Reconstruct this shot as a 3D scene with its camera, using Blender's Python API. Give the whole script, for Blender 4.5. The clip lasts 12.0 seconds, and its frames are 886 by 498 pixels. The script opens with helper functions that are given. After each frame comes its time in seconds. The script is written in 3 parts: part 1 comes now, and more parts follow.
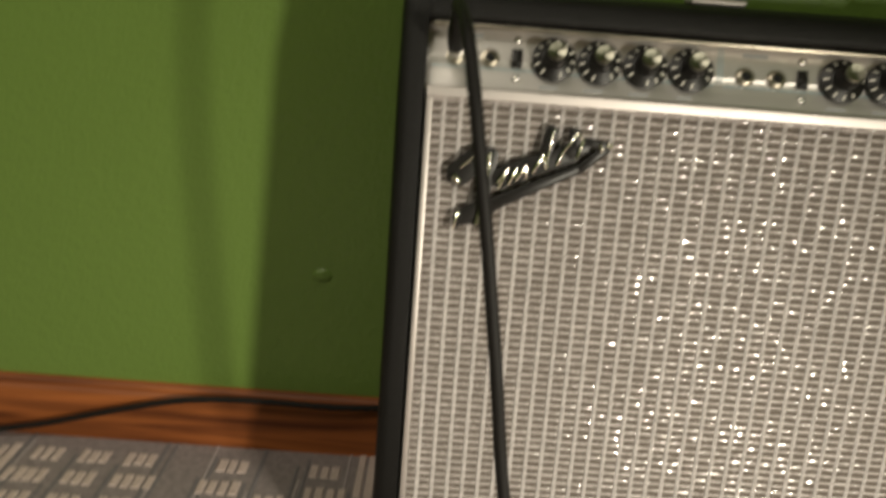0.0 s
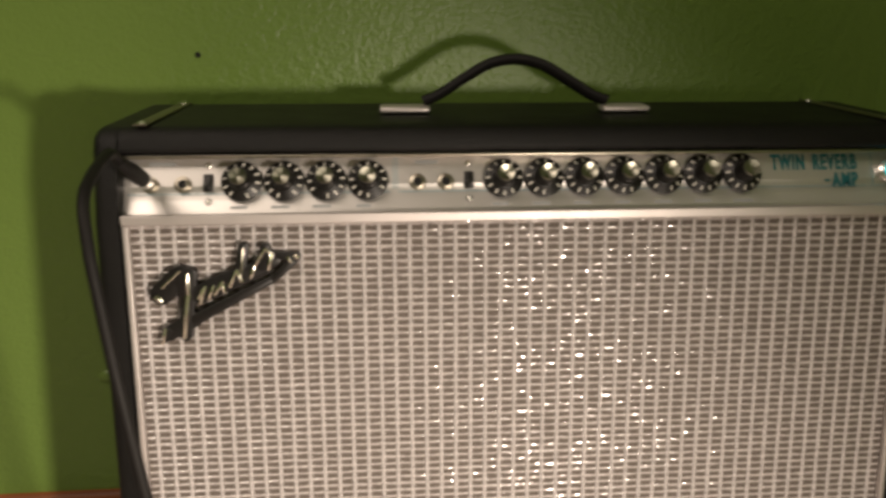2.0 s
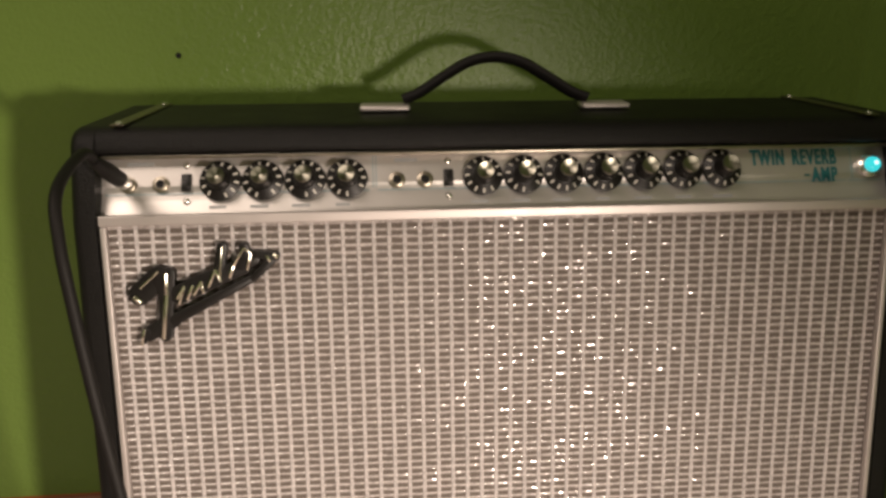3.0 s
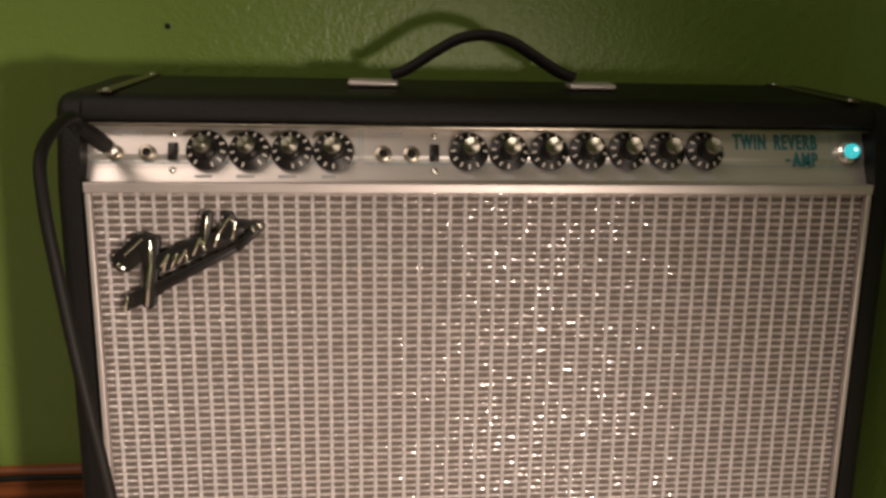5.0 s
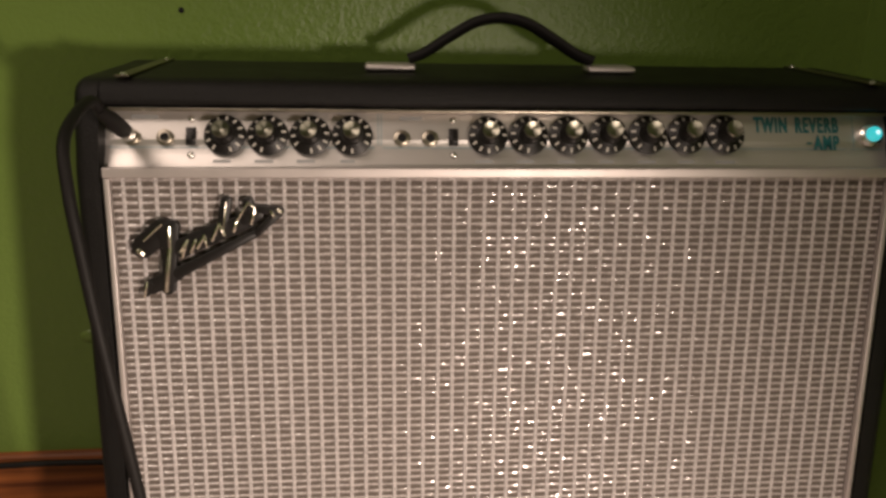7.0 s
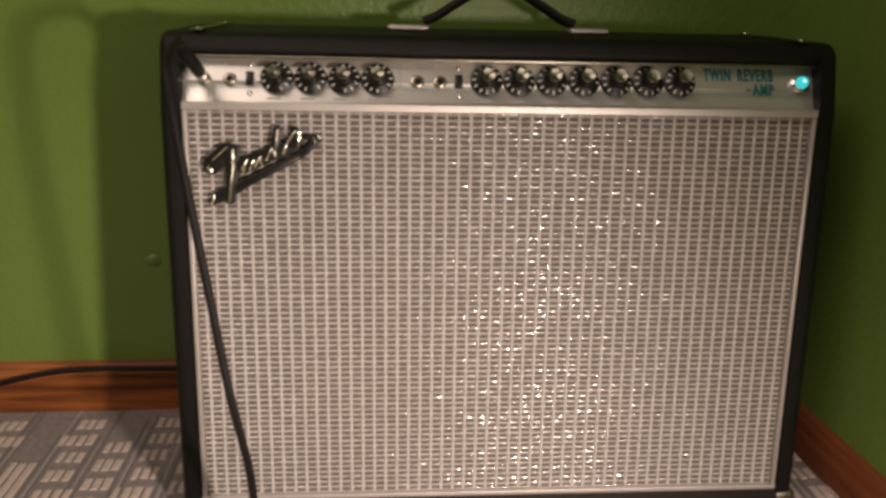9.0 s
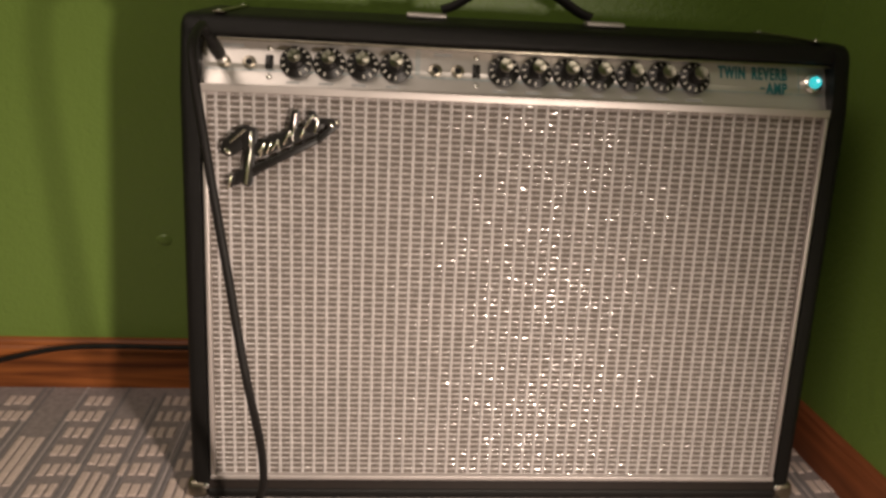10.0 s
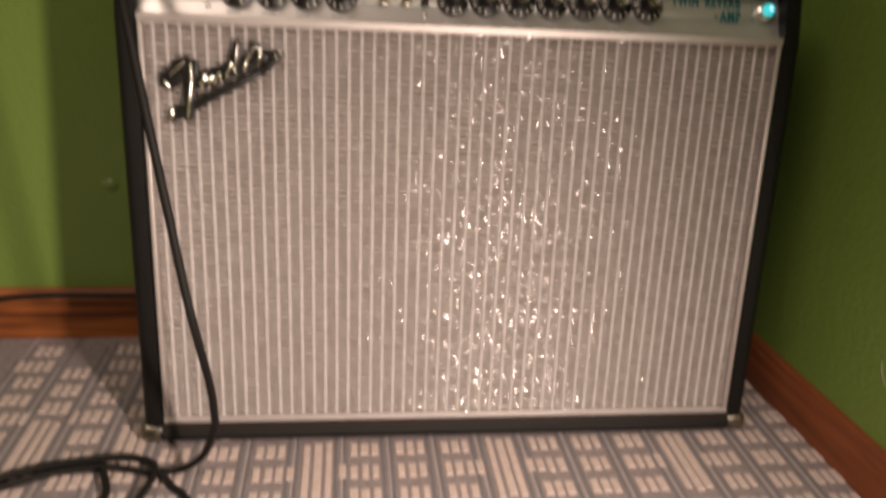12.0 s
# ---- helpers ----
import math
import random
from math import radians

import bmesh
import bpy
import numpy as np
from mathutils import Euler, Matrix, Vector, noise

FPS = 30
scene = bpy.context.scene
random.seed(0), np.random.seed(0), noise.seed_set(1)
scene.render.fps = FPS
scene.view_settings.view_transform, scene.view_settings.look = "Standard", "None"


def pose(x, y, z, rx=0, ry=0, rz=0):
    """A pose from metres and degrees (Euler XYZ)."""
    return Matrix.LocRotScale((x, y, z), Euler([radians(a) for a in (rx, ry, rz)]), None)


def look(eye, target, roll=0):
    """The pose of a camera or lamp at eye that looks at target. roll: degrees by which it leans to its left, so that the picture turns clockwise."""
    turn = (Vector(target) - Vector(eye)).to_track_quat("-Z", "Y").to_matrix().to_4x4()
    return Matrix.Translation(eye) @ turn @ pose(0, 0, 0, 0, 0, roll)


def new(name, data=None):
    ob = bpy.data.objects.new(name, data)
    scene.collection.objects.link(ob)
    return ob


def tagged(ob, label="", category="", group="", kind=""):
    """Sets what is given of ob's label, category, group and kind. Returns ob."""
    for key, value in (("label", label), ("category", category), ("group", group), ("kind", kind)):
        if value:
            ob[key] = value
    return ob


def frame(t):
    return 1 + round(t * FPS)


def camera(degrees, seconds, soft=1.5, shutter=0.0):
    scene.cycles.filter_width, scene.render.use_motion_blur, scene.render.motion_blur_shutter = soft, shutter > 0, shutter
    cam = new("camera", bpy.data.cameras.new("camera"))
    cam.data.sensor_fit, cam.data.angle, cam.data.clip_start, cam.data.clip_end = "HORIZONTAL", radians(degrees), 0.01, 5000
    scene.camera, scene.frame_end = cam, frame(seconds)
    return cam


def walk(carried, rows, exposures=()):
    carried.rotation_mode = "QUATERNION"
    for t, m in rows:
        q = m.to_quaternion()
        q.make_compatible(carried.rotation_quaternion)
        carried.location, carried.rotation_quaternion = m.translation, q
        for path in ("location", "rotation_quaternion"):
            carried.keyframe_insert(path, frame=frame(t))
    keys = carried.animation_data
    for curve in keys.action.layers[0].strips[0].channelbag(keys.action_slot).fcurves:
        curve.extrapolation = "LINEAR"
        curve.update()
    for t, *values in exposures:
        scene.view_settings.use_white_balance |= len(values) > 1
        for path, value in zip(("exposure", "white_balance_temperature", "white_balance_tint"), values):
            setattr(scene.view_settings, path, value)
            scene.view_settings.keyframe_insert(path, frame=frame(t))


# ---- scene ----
cam = camera(61.11, 12.0, soft=3.0, shutter=0.7)
PATH = [
    (0, (-0.3011, -0.4724, 0.5094), (-0.2839, 1.4082, -0.1710), 4.33),
    (0.5, (-0.2650, -0.4665, 0.5573), (-0.2679, 1.4226, -0.0995), 0.23),
    (0.6, (-0.2559, -0.4668, 0.5641), (-0.2623, 1.4206, -0.0975), -0.05),
    (0.7, (-0.2461, -0.4677, 0.5699), (-0.2509, 1.4155, -0.1075), -0.26),
    (0.8, (-0.2359, -0.4694, 0.5746), (-0.2381, 1.4088, -0.1146), -0.42),
    (0.9, (-0.2253, -0.4717, 0.5786), (-0.2199, 1.4021, -0.1204), -0.55),
    (1, (-0.2147, -0.4748, 0.5820), (-0.1981, 1.3972, -0.1218), -0.68),
    (1.1, (-0.2042, -0.4787, 0.5849), (-0.1985, 1.3933, -0.1415), -0.81),
    (1.2, (-0.1938, -0.4830, 0.5873), (-0.1803, 1.3892, -0.1320), -0.92),
    (1.3, (-0.1836, -0.4876, 0.5891), (-0.1632, 1.3852, -0.1315), -0.97),
    (1.4, (-0.1736, -0.4921, 0.5902), (-0.1316, 1.3822, -0.1116), -0.94),
    (1.5, (-0.1638, -0.4963, 0.5906), (-0.0931, 1.3803, -0.0973), -0.81),
    (2, (-0.1217, -0.5066, 0.5872), (0.0431, 1.3916, -0.0210), 0.20),
    (2.5, (-0.1040, -0.5057, 0.5857), (0.0878, 1.3926, -0.0140), -0.18),
    (3, (-0.1087, -0.5079, 0.5830), (0.0655, 1.3919, -0.0173), -0.21),
    (3.5, (-0.1084, -0.5109, 0.5791), (0.0776, 1.3844, -0.0317), 0.41),
    (3.7, (-0.1113, -0.5102, 0.5718), (0.0825, 1.3873, -0.0296), 1.02),
    (5.5, (-0.1056, -0.5184, 0.5726), (0.1035, 1.3682, -0.0575), 1.55),
    (6, (-0.1150, -0.5151, 0.5704), (0.0963, 1.3701, -0.0633), 1.68),
    (6.5, (-0.1211, -0.5133, 0.5725), (0.0704, 1.3687, -0.0767), 1.39),
    (7, (-0.1197, -0.5135, 0.5703), (0.0800, 1.3648, -0.0874), 1.24),
    (7.5, (-0.1094, -0.5125, 0.5698), (0.1060, 1.3589, -0.1020), 1.19),
    (7.7, (-0.1036, -0.5160, 0.5717), (0.1510, 1.3447, -0.1160), 1.31),
    (9.3, (-0.1382, -0.6913, 0.5400), (0.0123, 1.1953, -0.1066), 1.63),
    (9.5, (-0.1437, -0.6877, 0.5411), (0.0350, 1.1844, -0.1396), 2.83),
    (10, (-0.1463, -0.6836, 0.5449), (0.0322, 1.1886, -0.1355), 3.20),
    (10.5, (-0.1508, -0.6853, 0.5634), (0.0247, 1.1920, -0.1036), 2.64),
    (11, (-0.1430, -0.6854, 0.5606), (0.0833, 1.1864, -0.1068), 2.66),
    (11.5, (-0.1399, -0.6871, 0.5439), (0.1095, 1.1741, -0.1442), 2.62),
    (11.7, (-0.1304, -0.6894, 0.5345), (0.1020, 1.1736, -0.1549), 2.63),
    (12, (-0.1257, -0.6837, 0.5178), (0.1298, 1.1431, -0.2553), 3.14),
]
walk(cam, [(t, look(eye, target, roll)) for t, eye, target, roll in PATH],
     exposures=[(0.0, -0.36, 6250, 0), (1.0, -0.2, 6400, 5), (2.5, -0.2, 6550, 13), (5.5, -0.55, 6700, 18), (7.5, -0.55, 6700, 18), (9.5, -0.43, 6600, 15), (11.0, -0.44, 6650, 17), (12.0, -0.31, 6700, 20)])

# ---- world and lights ----
world = bpy.data.worlds.new("room_dark")
scene.world = world
world.use_nodes = True
world.node_tree.nodes["Background"].inputs[0].default_value = (1.0, 0.8, 0.6, 1)
world.node_tree.nodes["Background"].inputs[1].default_value = 0.0


def lamp(name, kind, place, target, energy, colour, size):
    data = bpy.data.lights.new(name, kind)
    data.energy, data.color = energy, colour
    if kind == "AREA":
        data.shape, data.size = "DISK", size
    else:
        data.shadow_soft_size = size
    ob = new(name, data)
    ob.matrix_world = look(place, target)
    return ob


# a low lamp in front of the amplifier, turned towards its left half
low_lamp = lamp("low_lamp", "SPOT", (0.210, -0.74, 0.445), (-1.40, 0.25, -1.20), 60.0, (1.0, 0.85, 0.70), 0.030)
low_lamp.data.spot_size, low_lamp.data.spot_blend = radians(150), 1.0
# the room's ceiling lamp
room_lamp = lamp("room_lamp", "AREA", (-1.30, -1.20, 2.36), (-1.30, -1.20, 0.0), 38.0, (1.0, 0.84, 0.70), 1.5)


# ---- materials ----
def material(name, colour, rough=0.5, metal=0.0, spec=0.5, noise_scale=0.0, vary=0.0, second=None, bump=0.0, bump_scale=200.0,
             fine=0.0, fine_scale=900.0, rough_vary=0.0, detail=4.0, coat=0.0):
    mat = bpy.data.materials.new(name)
    mat.use_nodes = True
    nt = mat.node_tree
    n, l = nt.nodes, nt.links
    b = n["Principled BSDF"]
    b.inputs["Base Color"].default_value = (*colour, 1)
    b.inputs["Roughness"].default_value = rough
    b.inputs["Metallic"].default_value = metal
    b.inputs["Specular IOR Level"].default_value = spec
    b.inputs["Coat Weight"].default_value = coat
    tex = n.new("ShaderNodeTexCoord")
    if noise_scale:
        a = n.new("ShaderNodeTexNoise")
        a.inputs["Scale"].default_value, a.inputs["Detail"].default_value = noise_scale, detail
        l.new(tex.outputs["Object"], a.inputs["Vector"])
        mix = n.new("ShaderNodeMix")
        mix.data_type = "RGBA"
        dark = second or tuple(c * (1 - vary) for c in colour)
        mix.inputs["A"].default_value, mix.inputs["B"].default_value = (*dark, 1), (*(c * (1 + vary * 0.6) for c in colour), 1)
        l.new(a.outputs["Fac"], mix.inputs["Factor"])
        l.new(mix.outputs["Result"], b.inputs["Base Color"])
        if rough_vary:
            m = n.new("ShaderNodeMapRange")
            m.inputs["To Min"].default_value, m.inputs["To Max"].default_value = rough - rough_vary, rough + rough_vary
            l.new(a.outputs["Fac"], m.inputs["Value"])
            l.new(m.outputs["Result"], b.inputs["Roughness"])
    last = None
    for strength, scale in ((bump, bump_scale), (fine, fine_scale)):
        if strength:
            t = n.new("ShaderNodeTexNoise")
            t.inputs["Scale"].default_value, t.inputs["Detail"].default_value = scale, 5
            l.new(tex.outputs["Object"], t.inputs["Vector"])
            bp = n.new("ShaderNodeBump")
            bp.inputs["Strength"].default_value, bp.inputs["Distance"].default_value = strength, 1.0 / scale
            l.new(t.outputs["Fac"], bp.inputs["Height"])
            if last:
                l.new(last.outputs["Normal"], bp.inputs["Normal"])
            last = bp
    if last:
        l.new(last.outputs["Normal"], b.inputs["Normal"])
    return mat


def wood_material(name, dark, light, along):
    """Varnished wood whose grain runs along an axis (0: x, 1: y)."""
    mat = material(name, light, rough=0.5, spec=0.3)
    nt = mat.node_tree
    n, l = nt.nodes, nt.links
    b = n["Principled BSDF"]
    tex, mp = n.new("ShaderNodeTexCoord"), n.new("ShaderNodeMapping")
    scale = [26.0, 26.0, 26.0]
    scale[along] = 1.6
    mp.inputs["Scale"].default_value = scale
    l.new(tex.outputs["Object"], mp.inputs["Vector"])
    a = n.new("ShaderNodeTexNoise")
    a.inputs["Scale"].default_value, a.inputs["Detail"].default_value, a.inputs["Distortion"].default_value = 2.2, 6, 0.6
    l.new(mp.outputs["Vector"], a.inputs["Vector"])
    ramp = n.new("ShaderNodeValToRGB")
    ramp.color_ramp.elements[0].position, ramp.color_ramp.elements[1].position = 0.33, 0.68
    ramp.color_ramp.elements[0].color, ramp.color_ramp.elements[1].color = (*dark, 1), (*light, 1)
    l.new(a.outputs["Fac"], ramp.inputs["Fac"])
    l.new(ramp.outputs["Color"], b.inputs["Base Color"])
    bp = n.new("ShaderNodeBump")
    bp.inputs["Strength"].default_value, bp.inputs["Distance"].default_value = 0.15, 0.002
    l.new(a.outputs["Fac"], bp.inputs["Height"])
    l.new(bp.outputs["Normal"], b.inputs["Normal"])
    return mat


def sparkle_material(name, colour, tilt, middle, share):
    """Tinsel thread: a share of small flecks is bare tinsel, and every fleck has a turn of its own, so that single flecks glint."""
    mat = material(name, colour, rough=0.6, metal=0.0)
    nt = mat.node_tree
    n, l = nt.nodes, nt.links
    b = n["Principled BSDF"]
    tex = n.new("ShaderNodeTexCoord")
    v = n.new("ShaderNodeTexVoronoi")
    v.inputs["Scale"].default_value = 900.0
    l.new(tex.outputs["Object"], v.inputs["Vector"])
    sub = n.new("ShaderNodeVectorMath")
    sub.operation = "SUBTRACT"
    sub.inputs[1].default_value = (0.5, 0.5, middle)
    l.new(v.outputs["Color"], sub.inputs[0])
    sc = n.new("ShaderNodeVectorMath")
    sc.operation = "MULTIPLY"
    sc.inputs[1].default_value = tilt
    l.new(sub.outputs[0], sc.inputs[0])
    geo = n.new("ShaderNodeNewGeometry")
    add = n.new("ShaderNodeVectorMath")
    l.new(geo.outputs["Normal"], add.inputs[0])
    nrm = n.new("ShaderNodeVectorMath")
    nrm.operation = "NORMALIZE"
    l.new(add.outputs[0], nrm.inputs[0])
    l.new(nrm.outputs[0], b.inputs["Coat Normal"])
    only = n.new("ShaderNodeVectorMath")
    only.operation = "SCALE"
    l.new(sc.outputs[0], only.inputs[0])
    l.new(only.outputs[0], add.inputs[1])
    white = n.new("ShaderNodeTexWhiteNoise")
    l.new(v.outputs["Color"], white.inputs["Vector"])
    bare = n.new("ShaderNodeMath")
    bare.operation = "LESS_THAN"
    bare.inputs[1].default_value = share
    l.new(white.outputs["Value"], bare.inputs[0])
    l.new(bare.outputs[0], only.inputs["Scale"])
    l.new(bare.outputs[0], b.inputs["Coat Weight"])
    b.inputs["Coat Roughness"].default_value, b.inputs["Coat IOR"].default_value = 0.17, 2.15
    sep = n.new("ShaderNodeSeparateColor")
    l.new(v.outputs["Color"], sep.inputs[0])
    hue = n.new("ShaderNodeMix")
    hue.data_type = "RGBA"
    hue.inputs["A"].default_value, hue.inputs["B"].default_value = (*(c * 0.68 for c in colour), 1), (*(min(1, c * 1.32) for c in colour), 1)
    l.new(sep.outputs[1], hue.inputs["Factor"])
    l.new(hue.outputs["Result"], b.inputs["Base Color"])
    return mat


def spun_material(name, colour):
    """Metal turned on a lathe: the highlight spreads across the rings as a wedge."""
    mat = material(name, colour, rough=0.3, metal=1.0, noise_scale=90.0, vary=0.08)
    nt = mat.node_tree
    b = nt.nodes["Principled BSDF"]
    tan = nt.nodes.new("ShaderNodeTangent")
    tan.direction_type, tan.axis = "RADIAL", "Z"
    b.inputs["Anisotropic"].default_value = 0.7
    nt.links.new(tan.outputs[0], b.inputs["Tangent"])
    return mat


GREEN = material("green_wall_paint", (0.153, 0.242, 0.049), rough=0.34, spec=0.48, noise_scale=2.3, vary=0.14, bump=0.14, bump_scale=100.0, fine=0.24, fine_scale=240.0, rough_vary=0.07)
PLAIN = material("off_white_ceiling_paint", (0.62, 0.58, 0.50), rough=0.8, noise_scale=3.0, vary=0.08, bump=0.2, bump_scale=150.0)
CARPET = material("grey_carpet_ground", (0.280, 0.240, 0.236), rough=0.95, spec=0.1, noise_scale=140.0, vary=0.45, bump=0.9, bump_scale=500.0)
PILE = material("beige_carpet_pile", (0.58, 0.475, 0.43), rough=0.95, spec=0.1, noise_scale=160.0, vary=0.30, bump=0.9, bump_scale=600.0)
SLATE = material("dark_slate_carpet_line", (0.195, 0.180, 0.185), rough=0.95, spec=0.1, noise_scale=160.0, vary=0.30, bump=0.9, bump_scale=600.0)
LINE = material("pale_carpet_line", (0.37, 0.325, 0.32), rough=0.95, spec=0.1, noise_scale=160.0, vary=0.30, bump=0.9, bump_scale=600.0)
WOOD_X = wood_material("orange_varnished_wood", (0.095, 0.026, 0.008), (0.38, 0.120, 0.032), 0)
# same wood for the side wall, its dimmer light put into a darker colour
WOOD_Y = wood_material("orange_varnished_wood_side_dim", (0.135, 0.040, 0.015), (0.25, 0.076, 0.028), 1)
VINYL = material("black_textured_vinyl", (0.005, 0.0046, 0.0043), rough=0.5, spec=0.29, noise_scale=25.0, vary=0.25, bump=0.55, bump_scale=650.0, rough_vary=0.08)
# ledge vinyl, a little browner and lighter than the cabinet's
LEDGE = material("grey_brown_vinyl", (0.014, 0.009, 0.007), rough=0.6, spec=0.18, noise_scale=60.0, vary=0.3, bump=0.3, bump_scale=650.0)
RUBBER = material("black_cable_rubber", (0.008, 0.007, 0.0065), rough=0.6, spec=0.22, noise_scale=60.0, vary=0.25, fine=0.2)
BACKING = material("taupe_cloth_weave", (0.138, 0.115, 0.100), rough=0.75, spec=0.3, noise_scale=700.0, vary=0.35, bump=0.6, bump_scale=1500.0)
RIB = sparkle_material("silver_tinsel_rib", (0.53, 0.498, 0.495), (0.35, 0.1, 0.62), 0.43, 0.6)
THREAD = sparkle_material("silver_tinsel_thread", (0.46, 0.42, 0.405), (0.17, 0.1, 0.95), 0.73, 1.0)
SPUN = spun_material("spun_metal_cap", (0.33, 0.32, 0.265))
ALU = material("brushed_aluminium_trim", (0.60, 0.555, 0.54), rough=0.48, metal=0.70, noise_scale=40.0, vary=0.08, fine=0.05, rough_vary=0.06)
PLATE = material("silver_brushed_faceplate", (0.60, 0.575, 0.555), rough=0.36, metal=0.68, noise_scale=18.0, vary=0.06, fine=0.06, fine_scale=1500.0, rough_vary=0.05)
GLINT = material("polished_chrome", (0.86, 0.84, 0.72), rough=0.16, metal=1.0, noise_scale=50.0, vary=0.06, rough_vary=0.03)
CHROME = material("chrome", (0.86, 0.84, 0.80), rough=0.26, metal=0.9, noise_scale=50.0, vary=0.06, rough_vary=0.05)
AGED = material("aged_dull_nickel", (0.26, 0.23, 0.18), rough=0.38, metal=1.0, noise_scale=120.0, vary=0.25, rough_vary=0.1)
DULL = material("worn_nickel", (0.45, 0.41, 0.34), rough=0.34, metal=1.0, noise_scale=90.0, vary=0.2, rough_vary=0.1)
BLACK = material("black_gloss_plastic", (0.009, 0.008, 0.0075), rough=0.42, spec=0.38, noise_scale=80.0, vary=0.2, rough_vary=0.05)
HOLE = material("dark_inside", (0.004, 0.004, 0.004), rough=0.9, noise_scale=50.0, vary=0.2)
WHITE = material("white_print", (0.60, 0.58, 0.52), rough=0.5, noise_scale=300.0, vary=0.1)
BLUE = material("turquoise_print", (0.015, 0.15, 0.165), rough=0.5, noise_scale=300.0, vary=0.15)
GREYPRINT = material("grey_print", (0.33, 0.335, 0.34), rough=0.5, noise_scale=300.0, vary=0.15)
BLUELINE = material("pale_blue_print", (0.28, 0.40, 0.44), rough=0.5, noise_scale=300.0, vary=0.15)
PALE = material("pale_scratch", (0.42, 0.44, 0.30), rough=0.7, noise_scale=200.0, vary=0.2)
JEWEL = material("lit_turquoise_jewel", (0.02, 0.5, 0.55), rough=0.15, spec=0.6)
JEWEL.node_tree.nodes["Principled BSDF"].inputs["Emission Color"].default_value = (0.04, 0.80, 0.86, 1)
JEWEL.node_tree.nodes["Principled BSDF"].inputs["Emission Strength"].default_value = 0.85

# white glare on the lit jewel, put in as a glowing surface
GLARE = material("pale_lens_glare", (0.5, 0.8, 0.8), rough=0.3)
GLARE.node_tree.nodes["Principled BSDF"].inputs["Emission Color"].default_value = (0.62, 1.0, 1.0, 1)
GLARE.node_tree.nodes["Principled BSDF"].inputs["Emission Strength"].default_value = 1.6


# ---- mesh helpers ----
def smooth(me, angle=40):
    me.polygons.foreach_set("use_smooth", [True] * len(me.polygons))
    me.set_sharp_from_angle(angle=radians(angle))


def part(name, bm, mat, parent=None, label="", m=None, soft=True):
    """One mesh object out of a bmesh, under a thing or a part."""
    me = bpy.data.meshes.new(name)
    bmesh.ops.recalc_face_normals(bm, faces=bm.faces[:])
    bm.to_mesh(me)
    bm.free()
    me.materials.append(mat)
    if soft:
        smooth(me)
    ob = new(name, me)
    ob.parent = parent
    if m is not None:
        ob.matrix_basis = m
    if label:
        tagged(ob, label)
    return ob


def thing(name, m, label, category, group="", kind=""):
    ob = new(name)
    ob.empty_display_size = 0.05
    ob.matrix_world = m
    return tagged(ob, label, category, group, kind)


def box(x0, x1, y0, y1, z0, z1, bevel=0.0, seg=2):
    bm = bmesh.new()
    bmesh.ops.create_cube(bm, size=1, matrix=Matrix.Translation(((x0 + x1) / 2, (y0 + y1) / 2, (z0 + z1) / 2)) @ Matrix.Diagonal((x1 - x0, y1 - y0, z1 - z0, 1)))
    if bevel:
        bmesh.ops.bevel(bm, geom=bm.edges[:], offset=bevel, segments=seg, profile=0.5, affect="EDGES")
    return bm


def prism(profile, x0, x1, bevel_ends=(), bevel=0.0, seg=3):
    """A profile of (y, z) points drawn out along x; the edges at the named ends may be rounded."""
    bm = bmesh.new()
    a = [bm.verts.new((x0, y, z)) for y, z in profile]
    b = [bm.verts.new((x1, y, z)) for y, z in profile]
    bm.faces.new(a)
    bm.faces.new(b[::-1])
    k = len(profile)
    for i in range(k):
        bm.faces.new((a[i], b[i], b[(i + 1) % k], a[(i + 1) % k]))
    if bevel:
        rims = [e for e in bm.edges for ring in [a if end == 0 else b for end in bevel_ends] if e.verts[0] in ring and e.verts[1] in ring]
        bmesh.ops.bevel(bm, geom=rims, offset=bevel, segments=seg, profile=0.5, affect="EDGES")
    return bm


def turned(rings, n=32, close=True):
    """A turned body about z: rings of (radius, height)."""
    bm = bmesh.new()
    loops = [[bm.verts.new((r * math.cos(2 * math.pi * i / n), r * math.sin(2 * math.pi * i / n), h)) for i in range(n)] for r, h in rings]
    for p, q in zip(loops, loops[1:]):
        for i in range(n):
            bm.faces.new((p[i], p[(i + 1) % n], q[(i + 1) % n], q[i]))
    if close:
        bm.faces.new(loops[0][::-1])
        bm.faces.new(loops[-1])
    return bm


def rounded(points, radius, k=4):
    """A closed outline with its corners rounded: points are (y, z, rounded or not)."""
    out, count = [], len(points)
    for i, (y, z, r) in enumerate(points):
        if not r:
            out.append((y, z))
            continue
        here = Vector((y, z))
        p = Vector(points[i - 1][:2]) - here
        q = Vector(points[(i + 1) % count][:2]) - here
        p, q = here + p.normalized() * radius * r, here + q.normalized() * radius * r
        for j in range(k + 1):
            t = j / k
            out.append(tuple((1 - t) ** 2 * p + 2 * t * (1 - t) * here + t * t * q))
    return out


def catmull(points, steps=10):
    pts = [Vector(p) for p in points]
    pts = [2 * pts[0] - pts[1]] + pts + [2 * pts[-1] - pts[-2]]
    out = []
    for i in range(1, len(pts) - 2):
        a, b, c, d = pts[i - 1:i + 3]
        for j in range(steps):
            t = j / steps
            out.append(0.5 * (2 * b + (c - a) * t + (2 * a - 5 * b + 4 * c - d) * t * t + (3 * b - a - 3 * c + d) * t ** 3))
    return out + [pts[-2]]


